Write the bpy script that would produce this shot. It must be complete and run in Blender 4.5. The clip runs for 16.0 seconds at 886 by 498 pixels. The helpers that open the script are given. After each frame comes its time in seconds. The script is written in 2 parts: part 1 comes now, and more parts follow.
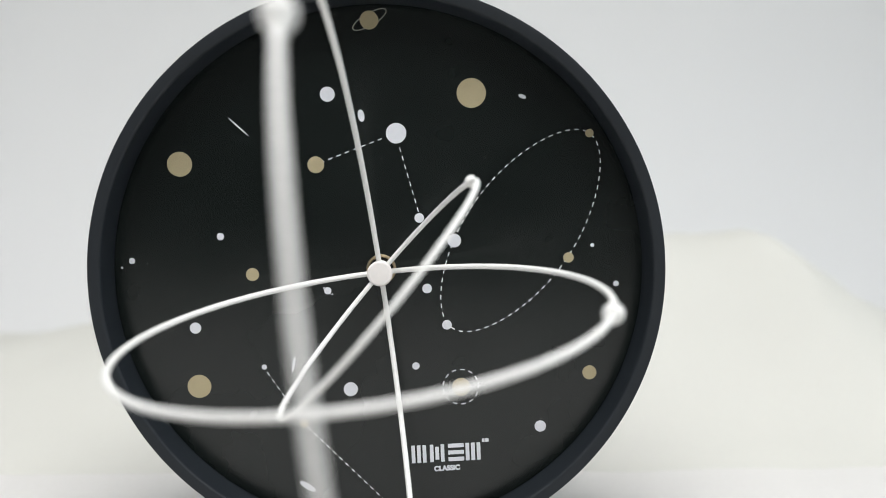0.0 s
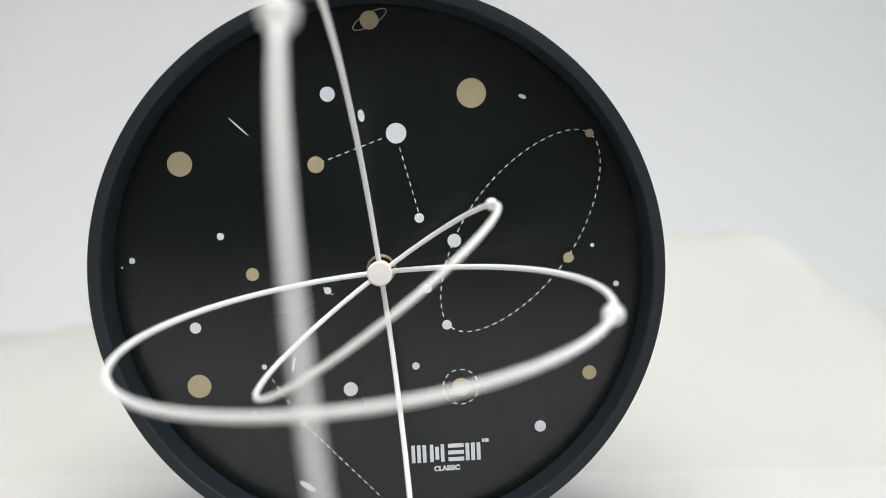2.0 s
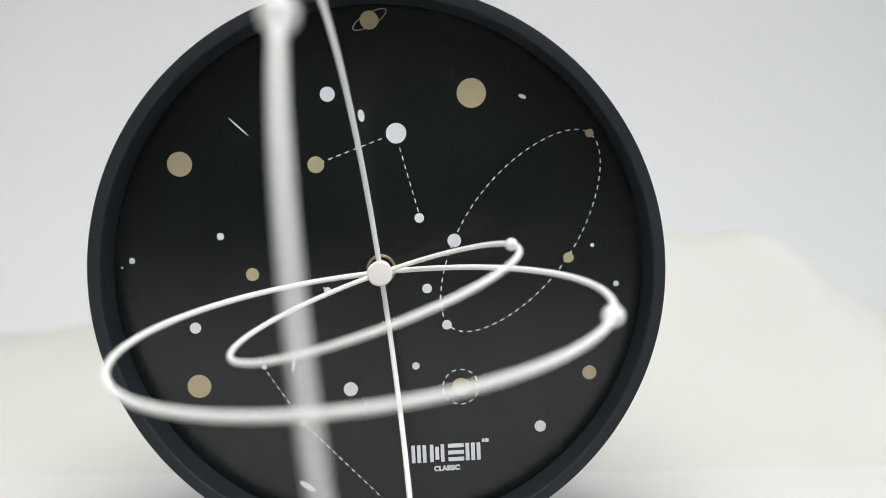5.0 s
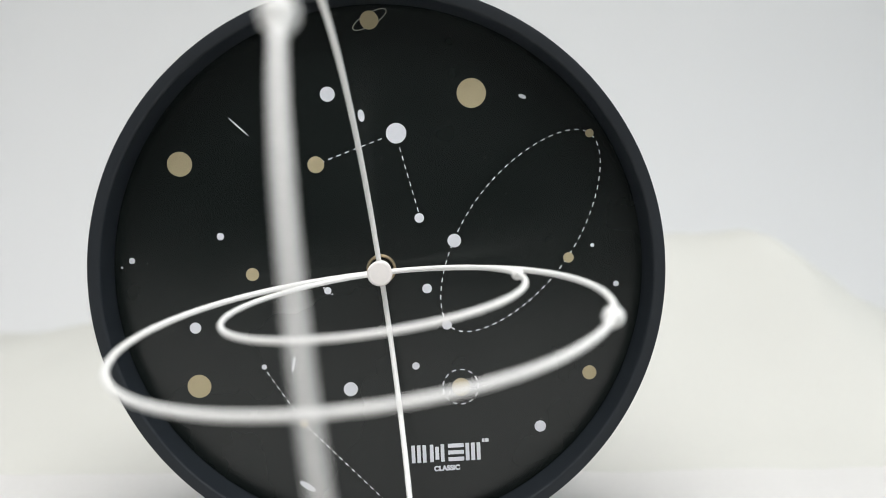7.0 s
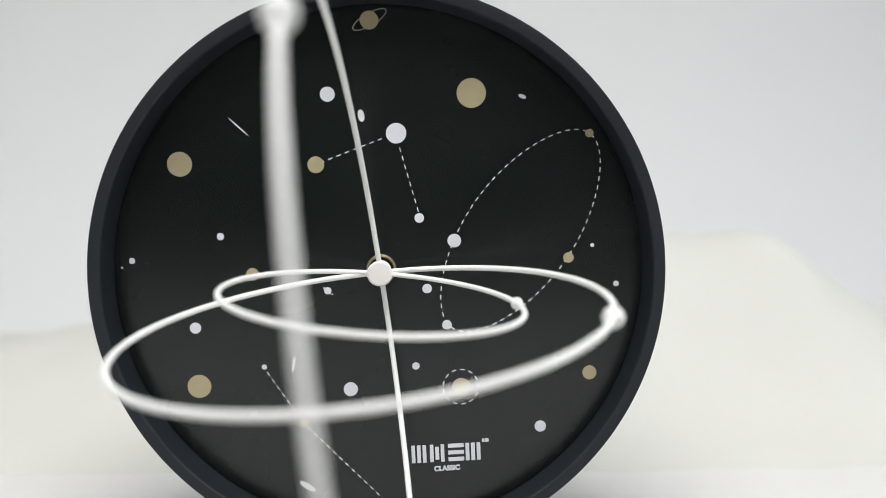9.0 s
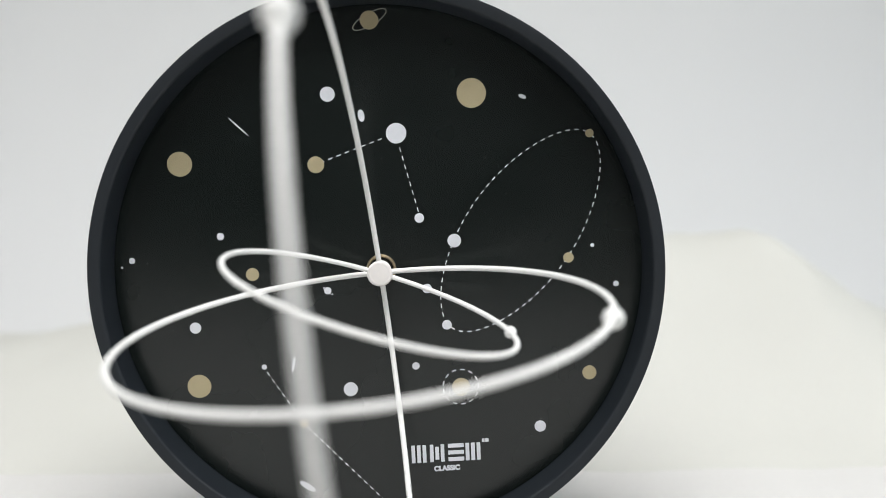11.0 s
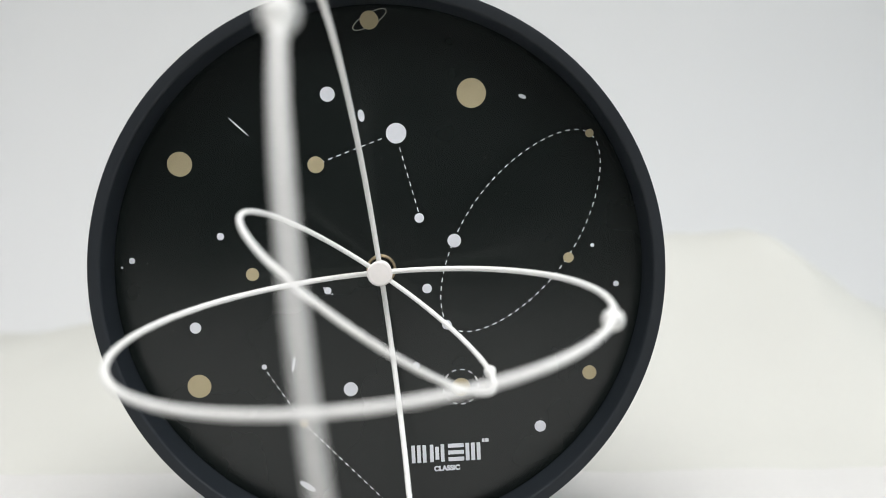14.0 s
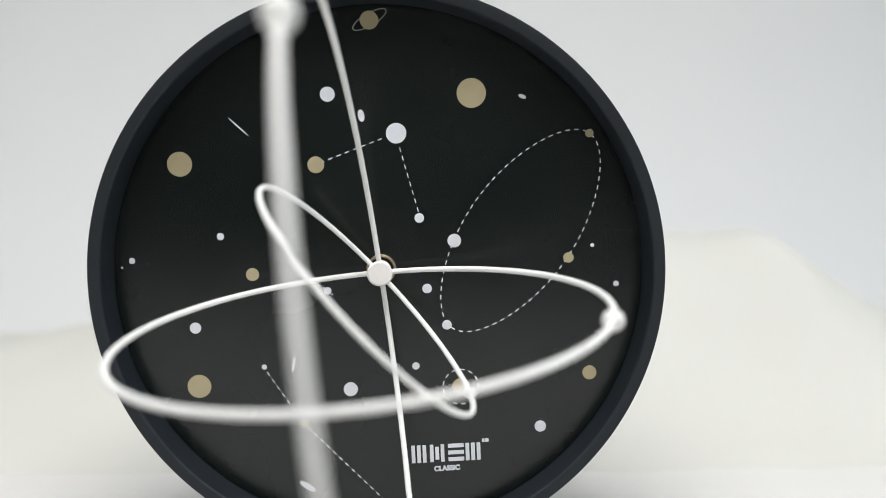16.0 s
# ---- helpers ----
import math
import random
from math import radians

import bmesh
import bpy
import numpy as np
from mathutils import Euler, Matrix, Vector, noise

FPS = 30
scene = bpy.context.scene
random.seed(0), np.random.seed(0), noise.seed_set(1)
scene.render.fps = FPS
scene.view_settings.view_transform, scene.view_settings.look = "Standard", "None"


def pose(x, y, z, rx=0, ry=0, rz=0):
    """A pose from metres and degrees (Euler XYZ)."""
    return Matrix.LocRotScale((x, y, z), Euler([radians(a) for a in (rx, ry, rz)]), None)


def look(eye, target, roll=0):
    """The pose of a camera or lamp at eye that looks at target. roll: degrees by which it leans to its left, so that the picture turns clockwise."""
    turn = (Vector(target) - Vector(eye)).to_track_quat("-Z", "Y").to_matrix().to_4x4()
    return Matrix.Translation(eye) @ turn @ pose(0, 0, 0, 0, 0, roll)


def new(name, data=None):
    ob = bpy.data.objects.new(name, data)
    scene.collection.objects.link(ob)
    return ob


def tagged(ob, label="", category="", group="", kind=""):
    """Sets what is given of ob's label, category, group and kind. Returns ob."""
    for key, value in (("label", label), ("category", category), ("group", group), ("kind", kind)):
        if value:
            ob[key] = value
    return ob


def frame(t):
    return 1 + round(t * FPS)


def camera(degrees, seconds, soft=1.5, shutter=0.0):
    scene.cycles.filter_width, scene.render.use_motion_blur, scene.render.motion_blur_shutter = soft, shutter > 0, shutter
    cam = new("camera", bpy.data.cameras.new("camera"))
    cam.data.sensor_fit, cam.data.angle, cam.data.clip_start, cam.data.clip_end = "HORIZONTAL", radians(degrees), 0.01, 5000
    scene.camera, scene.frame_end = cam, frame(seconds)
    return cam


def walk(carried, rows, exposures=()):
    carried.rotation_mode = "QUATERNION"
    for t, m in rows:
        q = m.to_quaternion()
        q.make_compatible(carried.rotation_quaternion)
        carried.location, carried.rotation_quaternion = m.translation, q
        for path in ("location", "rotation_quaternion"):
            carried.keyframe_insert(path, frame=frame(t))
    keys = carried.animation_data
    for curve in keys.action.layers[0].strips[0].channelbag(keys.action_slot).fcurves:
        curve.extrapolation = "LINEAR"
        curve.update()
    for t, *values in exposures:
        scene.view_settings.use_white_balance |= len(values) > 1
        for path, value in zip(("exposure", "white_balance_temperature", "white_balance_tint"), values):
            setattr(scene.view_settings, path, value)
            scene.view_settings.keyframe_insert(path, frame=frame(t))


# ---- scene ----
# ---------------------------------------------------------------- camera
TABLE = 0.75            # height of the table top
HUB = 0.15278           # height of the clock's axis above the table
cam = camera(60, 16.0, soft=0.55)
cam.data.dof.use_dof = True
cam.data.dof.focus_distance = 0.4113
cam.data.dof.aperture_fstop = 3.6
STAND = pose(0.01668, -0.41228, TABLE + HUB + 0.05122, 84.4104, -0.2786, -2.2714)
walk(cam, [(0.0, STAND), (16.0, STAND)], exposures=[(0.0, 0.0), (16.0, 0.0)])

# ---------------------------------------------------------------- light
world = bpy.data.worlds.new("world")
world.use_nodes = True
scene.world = world
wn = world.node_tree.nodes
sky = wn.new("ShaderNodeTexSky")
sky.sky_type, sky.sun_disc = "NISHITA", False
sky.sun_elevation, sky.sun_rotation = radians(48), radians(150)
wn["Background"].inputs["Strength"].default_value = 0.1
world.node_tree.links.new(sky.outputs["Color"], wn["Background"].inputs["Color"])


def fill_light(name, eye, target, sx, sy, watts, colour):
    """An unseen area lamp, added to light the set from an opening in the room."""
    data = bpy.data.lights.new(name, "AREA")
    data.shape, data.size, data.size_y, data.energy, data.color = "RECTANGLE", sx, sy, watts, colour
    ob = new(name, data)
    ob.matrix_world = look(eye, target)
    return ob


# added fill from both sides and above, tinted and weighted by eye
fill_light("fill_west", (-1.98, -0.60, 1.65), (0, -0.60, 1.35), 1.5, 1.5, 2.2, (1.0, 0.99, 0.95))
fill_light("fill_east", (1.98, -0.60, 1.65), (0, -0.60, 1.35), 1.5, 1.5, 10, (0.88, 0.95, 1.0))
fill_light("fill_roof", (0.02, -0.72, 2.58), (0.02, -0.72, 0.0), 1.8, 1.2, 57, (1.0, 0.99, 0.975))


# ---------------------------------------------------------------- materials
def material(name, colour, rough=0.5, metal=0.0, spec=0.5, vary=0.06, grain=600.0, blotch=9.0, bump=0.0, bump_scale=900.0, rough_vary=0.08):
    """A surface with a fine grain and broad blotches in tone and gloss, and a fine relief."""
    mat = bpy.data.materials.new(name)
    mat.use_nodes = True
    nt = mat.node_tree
    b = nt.nodes["Principled BSDF"]
    b.inputs["Metallic"].default_value = metal
    b.inputs["Specular IOR Level"].default_value = spec
    co = nt.nodes.new("ShaderNodeTexCoord")
    fine, broad = nt.nodes.new("ShaderNodeTexNoise"), nt.nodes.new("ShaderNodeTexNoise")
    fine.inputs["Scale"].default_value, broad.inputs["Scale"].default_value = grain, blotch
    fine.inputs["Detail"].default_value, broad.inputs["Detail"].default_value = 3, 4
    add = nt.nodes.new("ShaderNodeMath")
    add.operation = "ADD"
    for n in (fine, broad):
        nt.links.new(co.outputs["Object"], n.inputs["Vector"])
    nt.links.new(fine.outputs["Fac"], add.inputs[0])
    nt.links.new(broad.outputs["Fac"], add.inputs[1])
    tone = nt.nodes.new("ShaderNodeMapRange")
    tone.inputs["From Min"].default_value, tone.inputs["From Max"].default_value = 0.6, 1.4
    tone.inputs["To Min"].default_value, tone.inputs["To Max"].default_value = 1 - vary, 1 + vary
    nt.links.new(add.outputs[0], tone.inputs["Value"])
    mul = nt.nodes.new("ShaderNodeVectorMath")
    mul.operation = "SCALE"
    mul.inputs[0].default_value = colour
    nt.links.new(tone.outputs["Result"], mul.inputs["Scale"])
    nt.links.new(mul.outputs["Vector"], b.inputs["Base Color"])
    gloss = nt.nodes.new("ShaderNodeMapRange")
    gloss.inputs["From Min"].default_value, gloss.inputs["From Max"].default_value = 0.3, 0.7
    gloss.inputs["To Min"].default_value, gloss.inputs["To Max"].default_value = rough - rough_vary, rough + rough_vary
    nt.links.new(broad.outputs["Fac"], gloss.inputs["Value"])
    nt.links.new(gloss.outputs["Result"], b.inputs["Roughness"])
    if bump:
        rel, bp = nt.nodes.new("ShaderNodeTexNoise"), nt.nodes.new("ShaderNodeBump")
        rel.inputs["Scale"].default_value, rel.inputs["Detail"].default_value = bump_scale, 3
        bp.inputs["Strength"].default_value, bp.inputs["Distance"].default_value = bump, 0.0004
        nt.links.new(co.outputs["Object"], rel.inputs["Vector"])
        nt.links.new(rel.outputs["Fac"], bp.inputs["Height"])
        nt.links.new(bp.outputs["Normal"], b.inputs["Normal"])
    return mat


M_CASE = material("charcoal_satin_plastic", (0.0082, 0.0116, 0.0154), 0.55, spec=0.4, vary=0.12, bump=0.25, bump_scale=2200)
M_DIAL = material("black_dial_lacquer", (0.0048, 0.0074, 0.0067), 0.24, spec=0.52, vary=0.15, bump=0.05, bump_scale=2500)
M_HAND = material("white_enamel", (0.77, 0.765, 0.74), 0.6, vary=0.03, bump=0.08, bump_scale=1500)
M_CAP = material("white_cap_plastic", (0.76, 0.725, 0.70), 0.45, vary=0.03, bump=0.08, bump_scale=1800)
M_WHITE_INK = material("white_ink", (0.67, 0.68, 0.72), 0.55, vary=0.04, bump=0.1, bump_scale=3000)
M_LINE_INK = material("bright_white_ink", (0.80, 0.81, 0.83), 0.55, vary=0.04, bump=0.1, bump_scale=3000)
M_GOLD_INK = material("gold_ink", (0.455, 0.39, 0.245), 0.5, metal=0.35, vary=0.06, grain=2500, bump=0.2, bump_scale=4000)
M_GREY_INK = material("dull_gold_ink", (0.34, 0.33, 0.28), 0.5, metal=0.1, vary=0.06)
M_DUST = material("grey_lint", (0.20, 0.20, 0.19), 0.9, spec=0.2, vary=0.1)
M_BRASS = material("brass", (0.66, 0.54, 0.36), 0.36, metal=1.0, vary=0.08, bump=0.1)
M_TABLE = material("white_laminate", (0.61, 0.60, 0.58), 0.5, vary=0.03, grain=300, blotch=3, bump=0.08)
M_CLOTH = material("cream_cotton", (0.575, 0.572, 0.53), 0.9, spec=0.2, vary=0.05, grain=900, blotch=5, bump=0.5, bump_scale=1300)
M_PAPER = material("white_paper", (0.68, 0.685, 0.68), 0.8, spec=0.25, vary=0.025, grain=400, blotch=2.0, bump=0.15, bump_scale=500)
M_WALL = material("pale_wall_paint", (0.76, 0.78, 0.79), 0.85, spec=0.25, vary=0.03, grain=250, blotch=1.6, bump=0.2, bump_scale=250)
# dark base colour stands in for the shade of an unlit room side
M_UNLIT_WALL = material("unlit_wall_shade", (0.11, 0.11, 0.108), 0.85, spec=0.25, vary=0.05, grain=250, blotch=1.6)
M_FLOOR = material("grey_floor", (0.30, 0.29, 0.27), 0.6, vary=0.06, grain=120, blotch=2)
M_CEIL = material("ceiling_paint", (0.55, 0.55, 0.54), 0.9, spec=0.2, vary=0.03, grain=250, blotch=1.6)


# ---------------------------------------------------------------- mesh helpers
def part(name, bm, mat, parent=None, label="", smooth=True, m=None):
    """Links a bmesh as one mesh object, under a thing or a part when one is given."""
    me = bpy.data.meshes.new(name)
    bmesh.ops.recalc_face_normals(bm, faces=bm.faces)
    bm.to_mesh(me)
    bm.free()
    for f in me.polygons:
        f.use_smooth = smooth
    if smooth:
        me.set_sharp_from_angle(angle=radians(40))
    me.materials.append(mat)
    ob = new(name, me)
    if m is not None:
        ob.matrix_basis = m
    if parent:
        ob.parent = parent
    return tagged(ob, label)


def box(x0, x1, y0, y1, z0, z1, bevel=0.0, bm=None):
    bm = bm or bmesh.new()
    got = bmesh.ops.create_cube(bm, size=1)["verts"]
    for v in got:
        v.co = Vector(((x0 + x1) / 2 + v.co.x * (x1 - x0), (y0 + y1) / 2 + v.co.y * (y1 - y0), (z0 + z1) / 2 + v.co.z * (z1 - z0)))
    if bevel:
        edges = list({e for v in got for e in v.link_edges})
        bmesh.ops.bevel(bm, geom=edges, offset=bevel, segments=3, profile=0.6, affect="EDGES")
    return bm


def lathe(profile, steps=128, cx=0.0, cz=0.0, closed=False):
    """Turns a profile of (radius, forward) about the clock's axis; forward is towards the viewer."""
    bm = bmesh.new()
    rings = []
    for r, n in profile:
        if r < 1e-6:
            rings.append([bm.verts.new((cx, -n, cz))])
        else:
            rings.append([bm.verts.new((cx + r * math.cos(2 * math.pi * i / steps), -n, cz + r * math.sin(2 * math.pi * i / steps))) for i in range(steps)])
    pairs = list(zip(rings, rings[1:])) + ([(rings[-1], rings[0])] if closed else [])
    for a, b in pairs:
        for i in range(steps):
            j = (i + 1) % steps
            if len(a) == 1:
                bm.faces.new((a[0], b[i], b[j]))
            elif len(b) == 1:
                bm.faces.new((a[i], a[j], b[0]))
            else:
                bm.faces.new((a[i], a[j], b[j], b[i]))
    return bm


# ---------------------------------------------------------------- the room
def slab(name, x0, x1, y0, y1, z0, z1, mat, category):
    ob = part(name, box(x0, x1, y0, y1, z0, z1), mat, smooth=False)
    return tagged(ob, kind="structure", category=category)


def side_wall(name, x0, x1, ya, yb, z0, z1, mat):
    """An unseen wall, added with an opening through it for a fill lamp."""
    bm = box(x0, x1, -2.6, ya, 0, 2.6)
    box(x0, x1, yb, 1.2, 0, 2.6, bm=bm)
    box(x0, x1, ya, yb, 0, z0, bm=bm)
    box(x0, x1, ya, yb, z1, 2.6, bm=bm)
    ob = part(name, bm, mat, smooth=False)
    return tagged(ob, "unseen plain painted wall, added with a wide opening for a fill lamp", "wall", kind="structure")


def room():
    tagged(slab("floor", -2.2, 2.2, -2.8, 1.4, -0.1, 0.0, M_FLOOR, "floor"), "plain grey floor under the table")
    # unseen ceiling, added to close the room around the overhead fill lamp
    bm = box(-2.2, -0.9, -2.6, 1.2, 2.6, 2.72)
    box(1.1, 2.2, -2.6, 1.2, 2.6, 2.72, bm=bm)
    box(-0.9, 1.1, -2.6, -1.37, 2.6, 2.72, bm=bm)
    box(-0.9, 1.1, -0.07, 1.2, 2.6, 2.72, bm=bm)
    tagged(part("ceiling", bm, M_CEIL, smooth=False), "unseen plain off-white ceiling, added with an opening for a fill lamp", "ceiling", kind="structure")
    tagged(slab("wall_north", -2.2, 2.2, 1.2, 1.4, 0, 2.72, M_WALL, "wall"), "pale cool white wall, out of focus")
    # unseen wall, added dark to keep reflections in the dial's top low
    tagged(slab("wall_south", -2.2, 2.2, -2.8, -2.6, 0, 2.72, M_UNLIT_WALL, "wall"), "unseen wall added behind the camera, coloured dark for an unlit room side")
    side_wall("wall_west", -2.2, -2.0, -1.35, 0.15, 0.9, 2.4, M_WALL)
    side_wall("wall_east", 2.0, 2.2, -1.35, 0.15, 0.9, 2.4, M_WALL)


room()


def backdrop():
    """A sheet of white paper that lies on the table's back half and sweeps up to hang before the wall."""
    bm = bmesh.new()
    way = [(0.50, 0.0006), (0.58, 0.0006)]
    way += [(0.60 + 0.53 * math.sin(a), 0.0008 + 0.53 * (1 - math.cos(a))) for a in (radians(90) * i / 20 for i in range(21))]
    way += [(1.13, 0.53 + 0.12 * i) for i in range(1, 11)]
    rows = []
    for y, z in way:
        rows.append([bm.verts.new((-1.05 + 2.2 * i / 30, y + (0.006 * noise.noise((i * 0.21, z * 2, 7)) if z > 0.05 else 0), TABLE + z)) for i in range(31)])
    for a, b in zip(rows, rows[1:]):
        for i in range(30):
            bm.faces.new((a[i], a[i + 1], b[i + 1], b[i]))
    ob = part("backdrop", bm, M_PAPER)
    mod = ob.modifiers.new("thick", "SOLIDIFY")
    mod.thickness, mod.offset = 0.0004, 1
    tagged(ob, "pale cool white paper backdrop sweeping up behind the table", "backdrop", kind="structure")


backdrop()


# ---------------------------------------------------------------- table and cloth
def table():
    thing = tagged(new("table"), "plain white laminate table with a soft matt sheen", "table")
    part("tabletop", box(-1.1, 1.2, -0.80, 0.98, TABLE - 0.03, TABLE, 0.004), M_TABLE, thing)
    for x in (-1.0, 1.1):
        for y in (-0.72, 0.9):
            part("leg", box(x - 0.03, x + 0.03, y - 0.03, y + 0.03, 0.0, TABLE - 0.031, 0.004), M_TABLE, thing)


table()


def smooth_step(a, b, x):
    u = min(1.0, max(0.0, (x - a) / (b - a)))
    return u * u * (3 - 2 * u)


# crest of the draped cloth: x and height above the table
CREST = ((-1.000, 0.003), (-0.629, 0.008), (-0.429, 0.018), (-0.337, 0.034), (-0.185, 0.086), (-0.002, 0.129), (0.184, 0.145), (0.297, 0.141), (0.391, 0.144), (0.420, 0.127), (0.447, 0.105), (0.484, 0.074), (0.550, 0.049), (0.720, 0.020), (1.100, 0.004))


def crest(x):
    for (xa, za), (xb, zb) in zip(CREST, CREST[1:]):
        if xa <= x <= xb:
            u = (x - xa) / (xb - xa)
            return za + (zb - za) * (u * u * (3 - 2 * u) * 0.5 + u * 0.5)
    return 0.004


def cloth():
    """A heap of cream cotton behind the clock, with soft folds and a hem."""
    bm = bmesh.new()
    nx, ny = 120, 60
    top, low = [], []
    for j in range(ny + 1):
        v = j / ny
        for i in range(nx + 1):
            x = -1.0 + 2.05 * i / nx
            y = 0.088 + 0.012 * noise.noise((x * 2.3, 0, 4)) * smooth_step(0.25, 0.7, abs(x)) + 0.49 * v
            rise = smooth_step(0.0, 0.66, v) * (1 - smooth_step(0.70, 1.0, v))
            fold = noise.noise((x * 5.5 + 0.6 * y, y * 3.0, 1.7)) * 0.6 + noise.noise((x * 15, y * 11, 3.1)) * 0.45
            z = TABLE - 0.0012 + 0.004 * smooth_step(0.0, 0.09, v) * (1 - smooth_step(0.93, 1.0, v)) + crest(x) * rise + 0.016 * fold * rise * (0.35 + 4 * crest(x)) + 0.002 * max(0.0, fold) * (1 - rise)
            top.append(bm.verts.new((x, y, z)))
            low.append(bm.verts.new((x, y, z - 0.0012)))
    w = nx + 1
    for j in range(ny):
        for i in range(nx):
            a = j * w + i
            bm.faces.new((top[a], top[a + 1], top[a + w + 1], top[a + w]))
            bm.faces.new((low[a], low[a + w], low[a + w + 1], low[a + 1]))
    edge = [i for i in range(w)] + [j * w + nx for j in range(1, ny + 1)] + [ny * w + i for i in range(nx - 1, -1, -1)] + [j * w for j in range(ny - 1, 0, -1)]
    for a, b in zip(edge, edge[1:] + edge[:1]):
        bm.faces.new((top[b], top[a], low[a], low[b]))
    ob = part("cloth", bm, M_CLOTH)
    tagged(ob, "cream cotton cloth heaped in soft folds on the table", "cloth")


cloth()

# ---------------------------------------------------------------- the clock
CX, CZ = 0.00022, -0.00278          # centre of the case from the axle
clock = tagged(new("wall_clock"), "round black clock with three white wire rings, standing on a table", "clock")
clock.location = (0, 0, TABLE)
AXIS = pose(0, 0, HUB)


def case():
    front = 0.0169
    profile = [(0.0, -0.032), (0.130, -0.032), (0.1393, -0.0305), (0.1422, -0.027), (0.1489, front - 0.0030), (0.1495, front - 0.0014), (0.1497, front - 0.0006), (0.1494, front),
               (0.1443, front + 0.0002), (0.1437, front - 0.0001), (0.1433, front - 0.0008), (0.1430, front - 0.002), (0.1423, -0.0010), (0.1420, -0.0012), (0.139, -0.0013), (0.0, -0.0013)]
    part("case", lathe(profile, 256, CX, CZ), M_CASE, clock, "dark charcoal satin plastic case with a raised rim", m=AXIS)


case()
dial = part("dial", lathe([(0.0, 0.0), (0.05, 0.0), (0.1, 0.0), (0.1420, 0.0), (0.1421, -0.0006), (0.0, -0.0006)], 200, CX, CZ), M_DIAL, clock, "black dial printed with white and gold planets", m=AXIS)

INK = 0.00022


def plate(points):
    """A thin flat print of that outline, in millimetres on the dial."""
    bm = bmesh.new()
    up = [bm.verts.new((x / 1000, -INK, z / 1000)) for x, z in points]
    dn = [bm.verts.new((x / 1000, -0.00002, z / 1000)) for x, z in points]
    bm.faces.new(up)
    for i in range(len(up)):
        j = (i + 1) % len(up)
        bm.faces.new((up[i], up[j], dn[j], dn[i]))
    return bm


def oval(x, z, a, b, turn=0.0, steps=40):
    c, s = math.cos(radians(turn)), math.sin(radians(turn))
    return [(x + a * math.cos(t) * c - b * math.sin(t) * s, z + a * math.cos(t) * s + b * math.sin(t) * c) for t in (2 * math.pi * i / steps for i in range(steps))]


def disc(name, x, z, r, mat):
    part(name, plate(oval(x, z, r, r, 0, 48 if r > 2 else 24)), mat, dial, smooth=False)


GOLD = ((-6.1, 131.1, 4.83), (47.8, 94.0, 7.81), (-106.0, 55.6, 6.53), (-34.6, 55.7, 4.42), (-69.0, -3.0, 3.49), (-98.7, -64.2, 6.37), (111.5, 73.4, 2.29), (101.6, 6.3, 2.85), (114.6, -57.6, 3.91), (43.6, -65.4, 4.99), (-42.3, -85.2, 2.46))
WHITE = ((-28.2, 92.7, 3.91), (8.0, 72.6, 5.42), (20.4, 27.6, 2.58), (39.3, 15.4, 3.67), (24.7, -10.7, 2.61), (35.6, -30.7, 2.62), (-85.6, 17.4, 1.94), (-132.4, 4.3, 1.63), (-137.8, 0.7, 0.59), (-100.0, -32.1, 3.04), (-63.6, -53.7, 1.40), (-16.9, -66.3, 3.85), (18.7, -53.5, 2.01), (87.8, -87.9, 3.16), (114.5, 13.1, 1.09), (128.1, -8.0, 1.56), (-28.9, -11.9, 1.94), (80.6, -17.3, 0.62))
for x, z, r in GOLD:
    disc("gold_planet", x, z, r, M_GOLD_INK)
for x, z, r in WHITE:
    disc("white_star", x, z, r, M_WHITE_INK)

# comets and small ovals: x, z, half length, half width, turn
for x, z, a, b, turn in ((-10.5, 81.7, 3.2, 1.75, 100), (75.0, 92.5, 2.2, 1.05, -20), (-40.9, -121.1, 5, 1.6, -33), (-47.7, -52.3, 4.2, 0.75, 81), (-74.9, 75.3, 7, 0.42, -42)):
    part("comet", plate(oval(x, z, a, b, turn, 32)), M_WHITE_INK, dial, smooth=False)


def dashes(name, way, mat, dash, gap, width, closed=False, shift=0.0):
    """Dashes along a fine polyline, joined into one print."""
    bm = bmesh.new()
    pts = [Vector(q) for q in way] + ([Vector(way[0])] if closed else [])
    at = [0.0]
    for a, b in zip(pts, pts[1:]):
        at.append(at[-1] + (b - a).length)
    total = at[-1]
    count = max(1, round((total + (0 if closed else gap)) / (dash + gap)))
    step = (total + (0 if closed else gap)) / count
    dash = step * dash / (dash + gap)

    def find(s):
        s = s % total if closed else min(max(s, 0.0), total)
        for k in range(len(pts) - 1):
            if s <= at[k + 1] + 1e-9:
                u = (s - at[k]) / (at[k + 1] - at[k])
                return pts[k].lerp(pts[k + 1], u), (pts[k + 1] - pts[k]).normalized()
        return pts[-1], (pts[-1] - pts[-2]).normalized()

    for i in range(count):
        rows = []
        for k in range(4):
            q, d = find(i * step + shift + dash * k / 3)
            side = Vector((-d.y, d.x)) * width / 2
            rows.append([(q + side), (q - side)])
        up = [[bm.verts.new((v.x / 1000, -INK * 0.6, v.y / 1000)) for v in r] for r in rows]
        dn = [[bm.verts.new((v.x / 1000, -0.00002, v.y / 1000)) for v in r] for r in rows]
        for k in range(3):
            bm.faces.new((up[k][0], up[k][1], up[k + 1][1], up[k + 1][0]))
            for s in (0, 1):
                bm.faces.new((up[k][s], up[k + 1][s], dn[k + 1][s], dn[k][s]))
        for k in (0, 3):
            bm.faces.new((up[k][0], up[k][1], dn[k][1], dn[k][0]))
    part(name, bm, mat, dial, smooth=False)


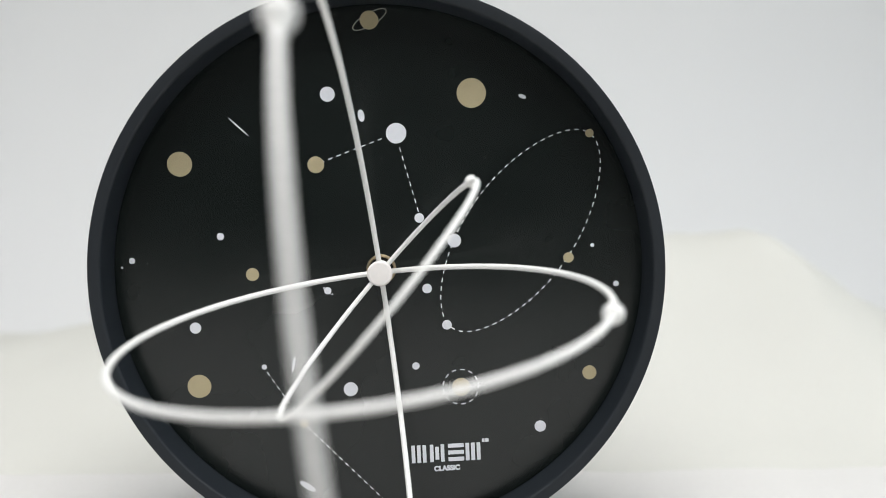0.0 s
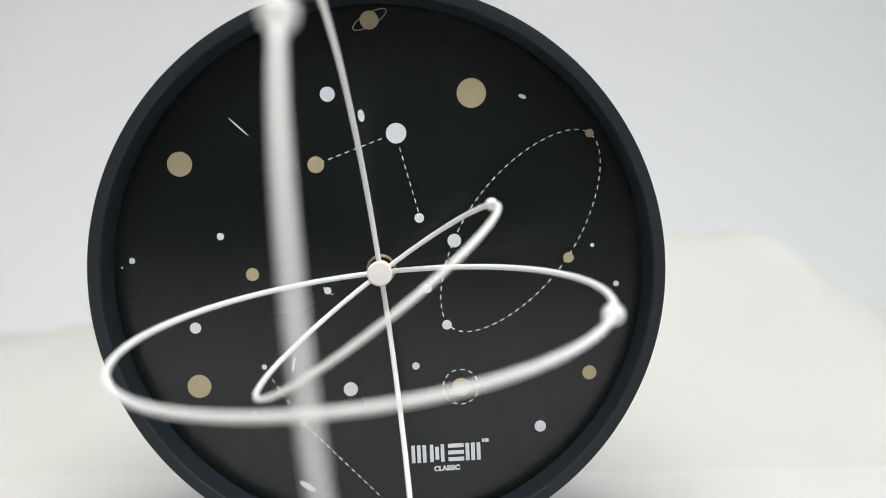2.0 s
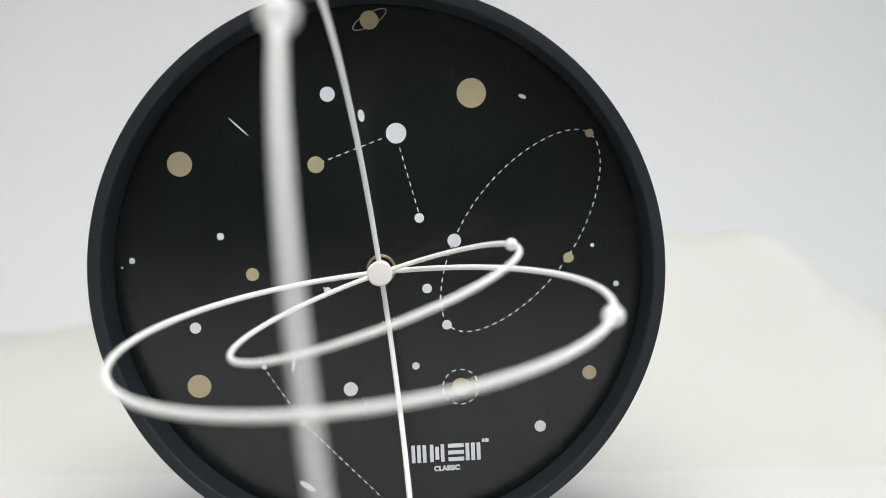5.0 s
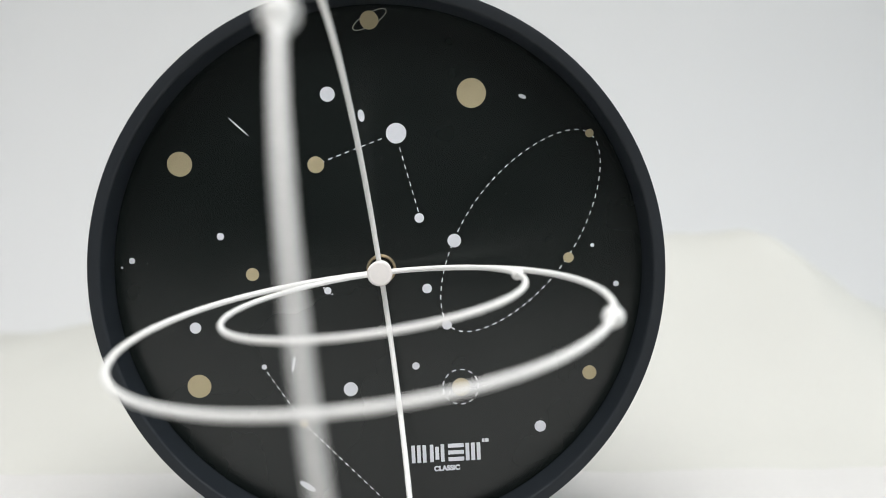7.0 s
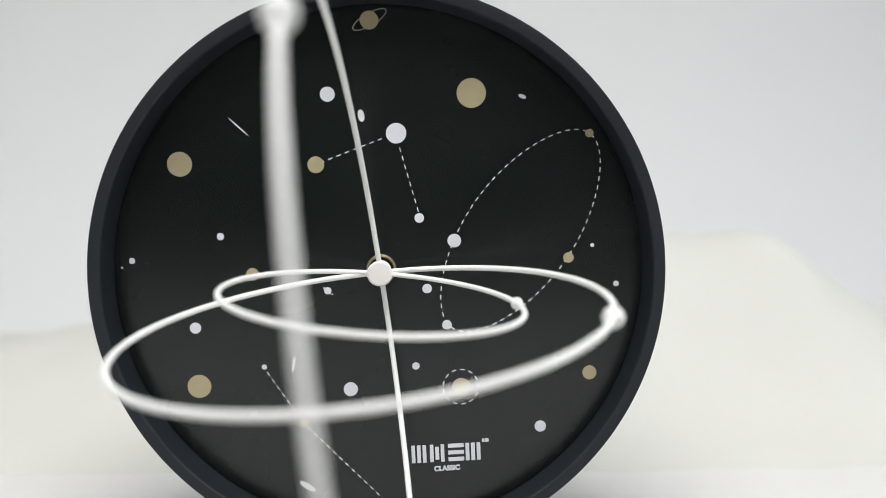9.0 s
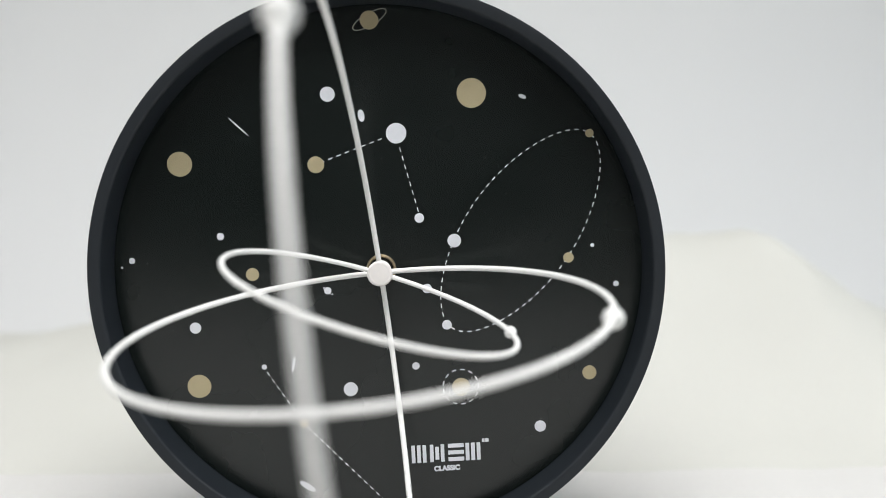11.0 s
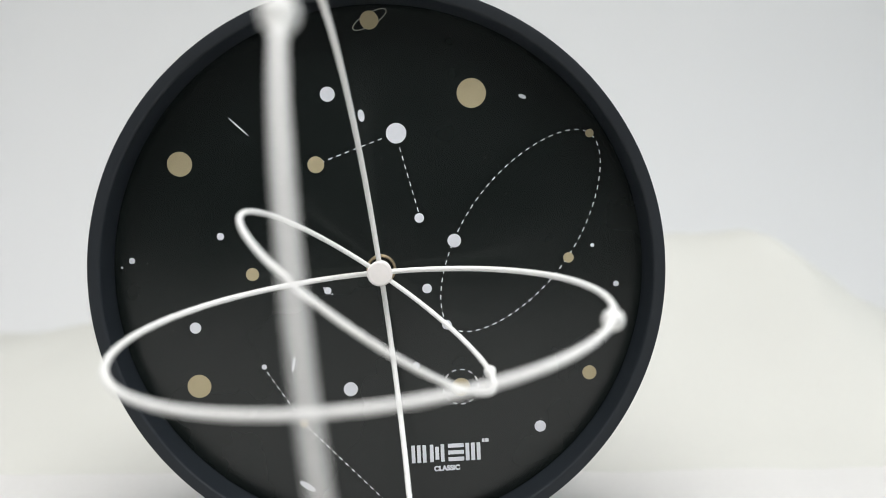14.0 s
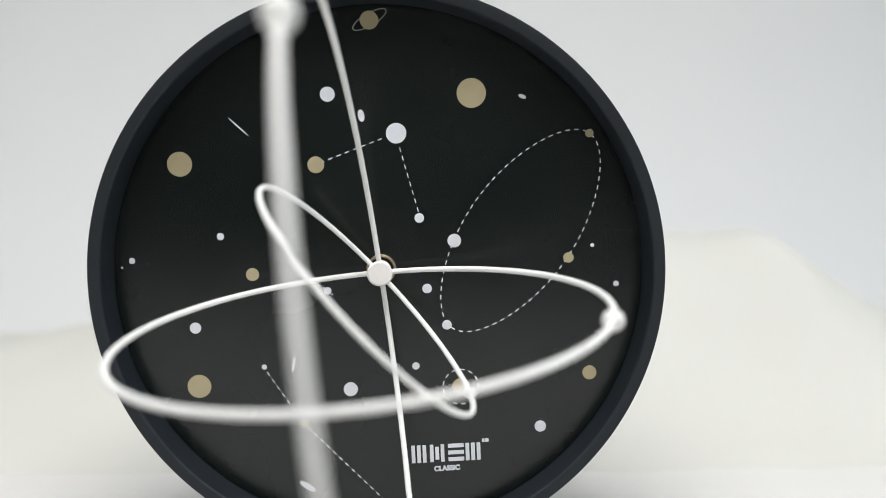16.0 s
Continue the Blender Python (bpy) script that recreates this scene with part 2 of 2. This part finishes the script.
def line(a, b):
    return [(a[0] + (b[0] - a[0]) * i / 24, a[1] + (b[1] - a[1]) * i / 24) for i in range(25)]


def long_orbit():
    """A long oval with sides a little flatter than an ellipse's."""
    c, s = math.cos(radians(55.29)), math.sin(radians(55.29))
    way = []
    for t in (2 * math.pi * i / 180 for i in range(180)):
        u, v = 64.29 * math.cos(t), 27.74 * math.sin(t) * (1 - 0.01 * math.cos(t) - 0.061 * math.cos(2 * t))
        way.append((75.06 + u * c - v * s, 20.45 + u * s + v * c))
    return way


dashes("dashed_line", line((-32.4, 56.8), (4.9, 71.5)), M_LINE_INK, 2.5, 2.25, 0.50)
dashes("dashed_line", line((8.4, 69.75), (19.9, 30.95)), M_LINE_INK, 2.5, 2.25, 0.50)
dashes("dashed_line", line((-62.2, -56.46), (-44.75, -82.2)), M_LINE_INK, 2.5, 2.25, 0.50)
dashes("dashed_line", line((-40.5, -87.5), (8.75, -136.9)), M_LINE_INK, 2.5, 2.25, 0.50)
dashes("dashed_orbit", long_orbit(), M_LINE_INK, 2.5, 2.286, 0.50, True, 1.55)
dashes("dashed_orbit", oval(43.4, -65.3, 9.75, 9.75, 0, 60), M_LINE_INK, 2.5, 2.2, 0.50, True, 3.84)


def open_ring(x, z, a, b, turn, width, start, stop, mat):
    """A thin printed arc, in degrees of the oval."""
    n = 40
    outer, inner = [], []
    for k in range(n + 1):
        t = radians(start + (stop - start) * k / n)
        c, s = math.cos(radians(turn)), math.sin(radians(turn))
        for bag, w in ((outer, width / 2), (inner, -width / 2)):
            u, v = (a + w) * math.cos(t), (b + w) * math.sin(t)
            bag.append((x + u * c - v * s, z + u * s + v * c))
    bm = bmesh.new()
    va = [bm.verts.new((p[0] / 1000, -INK * 0.6, p[1] / 1000)) for p in outer]
    vb = [bm.verts.new((p[0] / 1000, -INK * 0.6, p[1] / 1000)) for p in inner]
    vc = [bm.verts.new((p[0] / 1000, -0.00002, p[1] / 1000)) for p in outer]
    vd = [bm.verts.new((p[0] / 1000, -0.00002, p[1] / 1000)) for p in inner]
    for k in range(n):
        bm.faces.new((va[k], va[k + 1], vb[k + 1], vb[k]))
        bm.faces.new((va[k], va[k + 1], vc[k + 1], vc[k]))
        bm.faces.new((vb[k], vb[k + 1], vd[k + 1], vd[k]))
    part("planet_ring", bm, mat, dial, smooth=False)


open_ring(-5.9, 131.4, 9.9, 3.1, 30, 0.5, -74, 74, M_GREY_INK)
open_ring(-5.9, 131.4, 9.9, 3.1, 30, 0.5, 106, 254, M_GREY_INK)
open_ring(-28.9, -11.9, 3.5, 0.55, -38, 0.36, -60, 50, M_WHITE_INK)
open_ring(-28.9, -11.9, 3.0, 0.55, -38, 0.36, 130, 240, M_WHITE_INK)


def dust():
    """Specks of lint scattered over the dial."""
    rng = random.Random(11)
    bm = bmesh.new()
    for k in range(60):
        a, rr = rng.uniform(0, 6.283), 136 * math.sqrt(rng.random())
        x, z, size = rr * math.cos(a), rr * math.sin(a), rng.uniform(0.10, 0.26)
        lift = 0.00005 + 0.00010 * rng.random()
        turn = rng.uniform(0, 3.1)
        ring = [bm.verts.new(((x + size * math.cos(turn + i * 1.047) * (1.0 if i % 2 else 0.6)) / 1000, -0.00003, (z + size * math.sin(turn + i * 1.047)) / 1000)) for i in range(6)]
        tip = bm.verts.new((x / 1000, -lift - 0.00008, z / 1000))
        for i in range(6):
            bm.faces.new((ring[i], ring[(i + 1) % 6], tip))
    ob = part("dust", bm, M_DUST, dial, "specks of grey lint", smooth=False)
    tagged(ob, kind="stuff")


dust()


# printed mark: four blocks of plain bars in place of the maker's mark
def mark(x, z, w, h):
    """A bar at (x, z) of the mark's own slanting square, in millimetres."""
    tilt = radians(2.6)
    c, s = math.cos(tilt), math.sin(tilt)
    corners = [(x, z), (x + w, z), (x + w, z + h), (x, z + h)]
    part("printed_bar", plate([(16.6 + a * c - b * s, -108.5 + a * s + b * c) for a, b in corners]), M_WHITE_INK, dial, smooth=False)


for bx in (0.0, 3.1, 6.2):
    mark(bx, 0.0, 2.0, 9.9)
for bx, bz, bh in ((10.2, 0.0, 9.9), (13.2, 1.3, 7.3), (16.2, 0.0, 9.9)):
    mark(bx, bz, 2.0, bh)
for bz in (0.0, 3.85, 7.7):
    mark(20.3, bz, 8.8, 2.2)
for bx in (30.6, 33.7, 36.8):
    mark(bx - 0.6, 0.0, 2.1, 9.9)
mark(39.3, 10.0, 1.4, 2.0)
mark(41.1, 10.0, 1.9, 2.0)


def lettering(text, x, z, width, height, turn):
    """Raised print of a word on the dial, x and z its centre, in millimetres."""
    data = bpy.data.curves.new("word", "FONT")
    data.body, data.align_x, data.align_y, data.extrude, data.offset = text, "CENTER", "CENTER", 0.02, 0.058
    tmp = new("word", data)
    dg = bpy.context.evaluated_depsgraph_get()
    me = bpy.data.meshes.new_from_object(tmp.evaluated_get(dg))
    bpy.data.objects.remove(tmp)
    xs, ys = [v.co.x for v in me.vertices], [v.co.y for v in me.vertices]
    mx, my = (max(xs) + min(xs)) / 2, (max(ys) + min(ys)) / 2
    kx, ky = width / (max(xs) - min(xs)), height / (max(ys) - min(ys))
    c, s = math.cos(radians(turn)), math.sin(radians(turn))
    for v in me.vertices:
        u, w = (v.co.x - mx) * kx, (v.co.y - my) * ky
        v.co = Vector(((x + u * c - w * s) / 1000, -INK if v.co.z > 0 else -0.00002, (z + u * s + w * c) / 1000))
    me.materials.clear()
    me.materials.append(M_WHITE_INK)
    ob = new("printed_word", me)
    ob.parent = dial
    return tagged(ob, "small white printed word")


lettering("CLASSIC", 36.1, -111.4, 14.4, 3.1, 3.4)


# ---------------------------------------------------------------- hub and pointers
part("axle_washer", lathe([(0.0064, 0.0001), (0.0079, 0.0001), (0.0081, 0.0006), (0.0080, 0.0015), (0.0077, 0.0019), (0.0069, 0.0018), (0.0064, 0.0011)], 64, closed=True), M_BRASS, clock, "polished brass washer", m=AXIS)
part("axle", lathe([(0.0, 0.0001), (0.0042, 0.0001), (0.0042, 0.0150), (0.0, 0.0150)], 40), M_BRASS, clock, "brass axle tube", m=AXIS)


def collar(r, n0, n1):
    b = min(0.0006, (n1 - n0) / 3)
    return lathe([(0.0, n0), (r - b, n0), (r, n0 + b), (r, n1 - b), (r - b, n1), (0.0, n1)], 64)


def ring_hand(name, r, depth, base, tilt, lean, wire, ball_at, ball_r, collar_r, label):
    """A hand that is a ring of wire standing out from the dial: it crosses the axis, swings forward and carries a ball.
    depth: how much deeper than wide; tilt, lean: degrees off the upright in and across its plane."""
    ct, st, cl, sl = math.cos(radians(tilt)), math.sin(radians(tilt)), math.cos(radians(lean)), math.sin(radians(lean))
    out = Vector((0, -cl, sl))                       # forward, leaning to the hand's upper side
    along = Vector((1, 0, 0))
    u, v = along * ct + out * st, out * ct - along * st

    def at(t):
        return u * (r * math.sin(t)) + v * (depth * r * (1 - math.cos(t))) + Vector((0, -base, 0))

    bm = bmesh.new()
    n, k = 200, 16
    across = u.cross(v).normalized()
    rings = []
    for i in range(n):
        t = 2 * math.pi * i / n
        way = (at(t + 0.01) - at(t - 0.01)).normalized()
        side = way.cross(across)
        rings.append([bm.verts.new(at(t) + (across * math.cos(2 * math.pi * j / k) + side * math.sin(2 * math.pi * j / k)) * wire / 2) for j in range(k)])
    for i in range(n):
        a, b = rings[i], rings[(i + 1) % n]
        for j in range(k):
            bm.faces.new((a[j], a[(j + 1) % k], b[(j + 1) % k], b[j]))
    hand = part(name, bm, M_HAND, clock, label, m=AXIS)
    part("collar", collar(collar_r, base - 0.0018, base + 0.0018), M_HAND, hand)
    # the ball: a bead turned about the wire
    t = radians(ball_at)
    way = (at(t + 0.01) - at(t - 0.01)).normalized()
    bead = bmesh.new()
    bmesh.ops.create_uvsphere(bead, u_segments=40, v_segments=24, radius=ball_r)
    turn = way.to_track_quat("Z", "Y").to_matrix().to_4x4()
    for vert in bead.verts:
        vert.co.z = max(-0.93 * ball_r, min(0.93 * ball_r, vert.co.z))
        vert.co = turn @ vert.co + at(t)
    part("ball", bead, M_HAND, hand, "small white ball threaded on the ring")
    return hand


hour_hand = ring_hand("hour_hand", 0.13346, 1.0093, 0.0076, 4.912, 0.245, 0.0028, 126.05, 0.0046, 0.0058, "large white wire ring hand with a ball")
minute_hand = ring_hand("minute_hand", 0.09705, 0.9952, 0.0125, 1.343, -3.984, 0.0028, 109.07, 0.0041, 0.0058, "middle white wire ring hand with a ball")
second_hand = ring_hand("second_hand", 0.06507, 1.0253, 0.0165, -0.450, -1.773, 0.0025, 79.84, 0.0028, 0.0060, "small white wire ring hand with a ball")
part("cap", lathe([(0.0, 0.0165), (0.0058, 0.0165), (0.0065, 0.0170), (0.0066, 0.0178), (0.0064, 0.0184), (0.0061, 0.0187), (0.0056, 0.0189), (0.0050, 0.01893), (0.0047, 0.01888), (0.0044, 0.01892), (0.0030, 0.0190), (0.0, 0.01902)], 64), M_CAP, second_hand, "round off-white cap with a raised edge")


# ---------------------------------------------------------------- what moves
def turned(angle):
    return pose(-0.00015, 0, HUB - 0.0003, 0, -angle, 0)


def motions():
    beats = [0.5 * i for i in range(33)]
    walk(second_hand, [(t, turned(49.862 - 6.028 * t)) for t in beats])
    walk(minute_hand, [(t, turned(7.005 - 0.1004 * t)) for t in beats])
    walk(hour_hand, [(t, turned(98.475 - 0.0084 * t)) for t in beats])


motions()
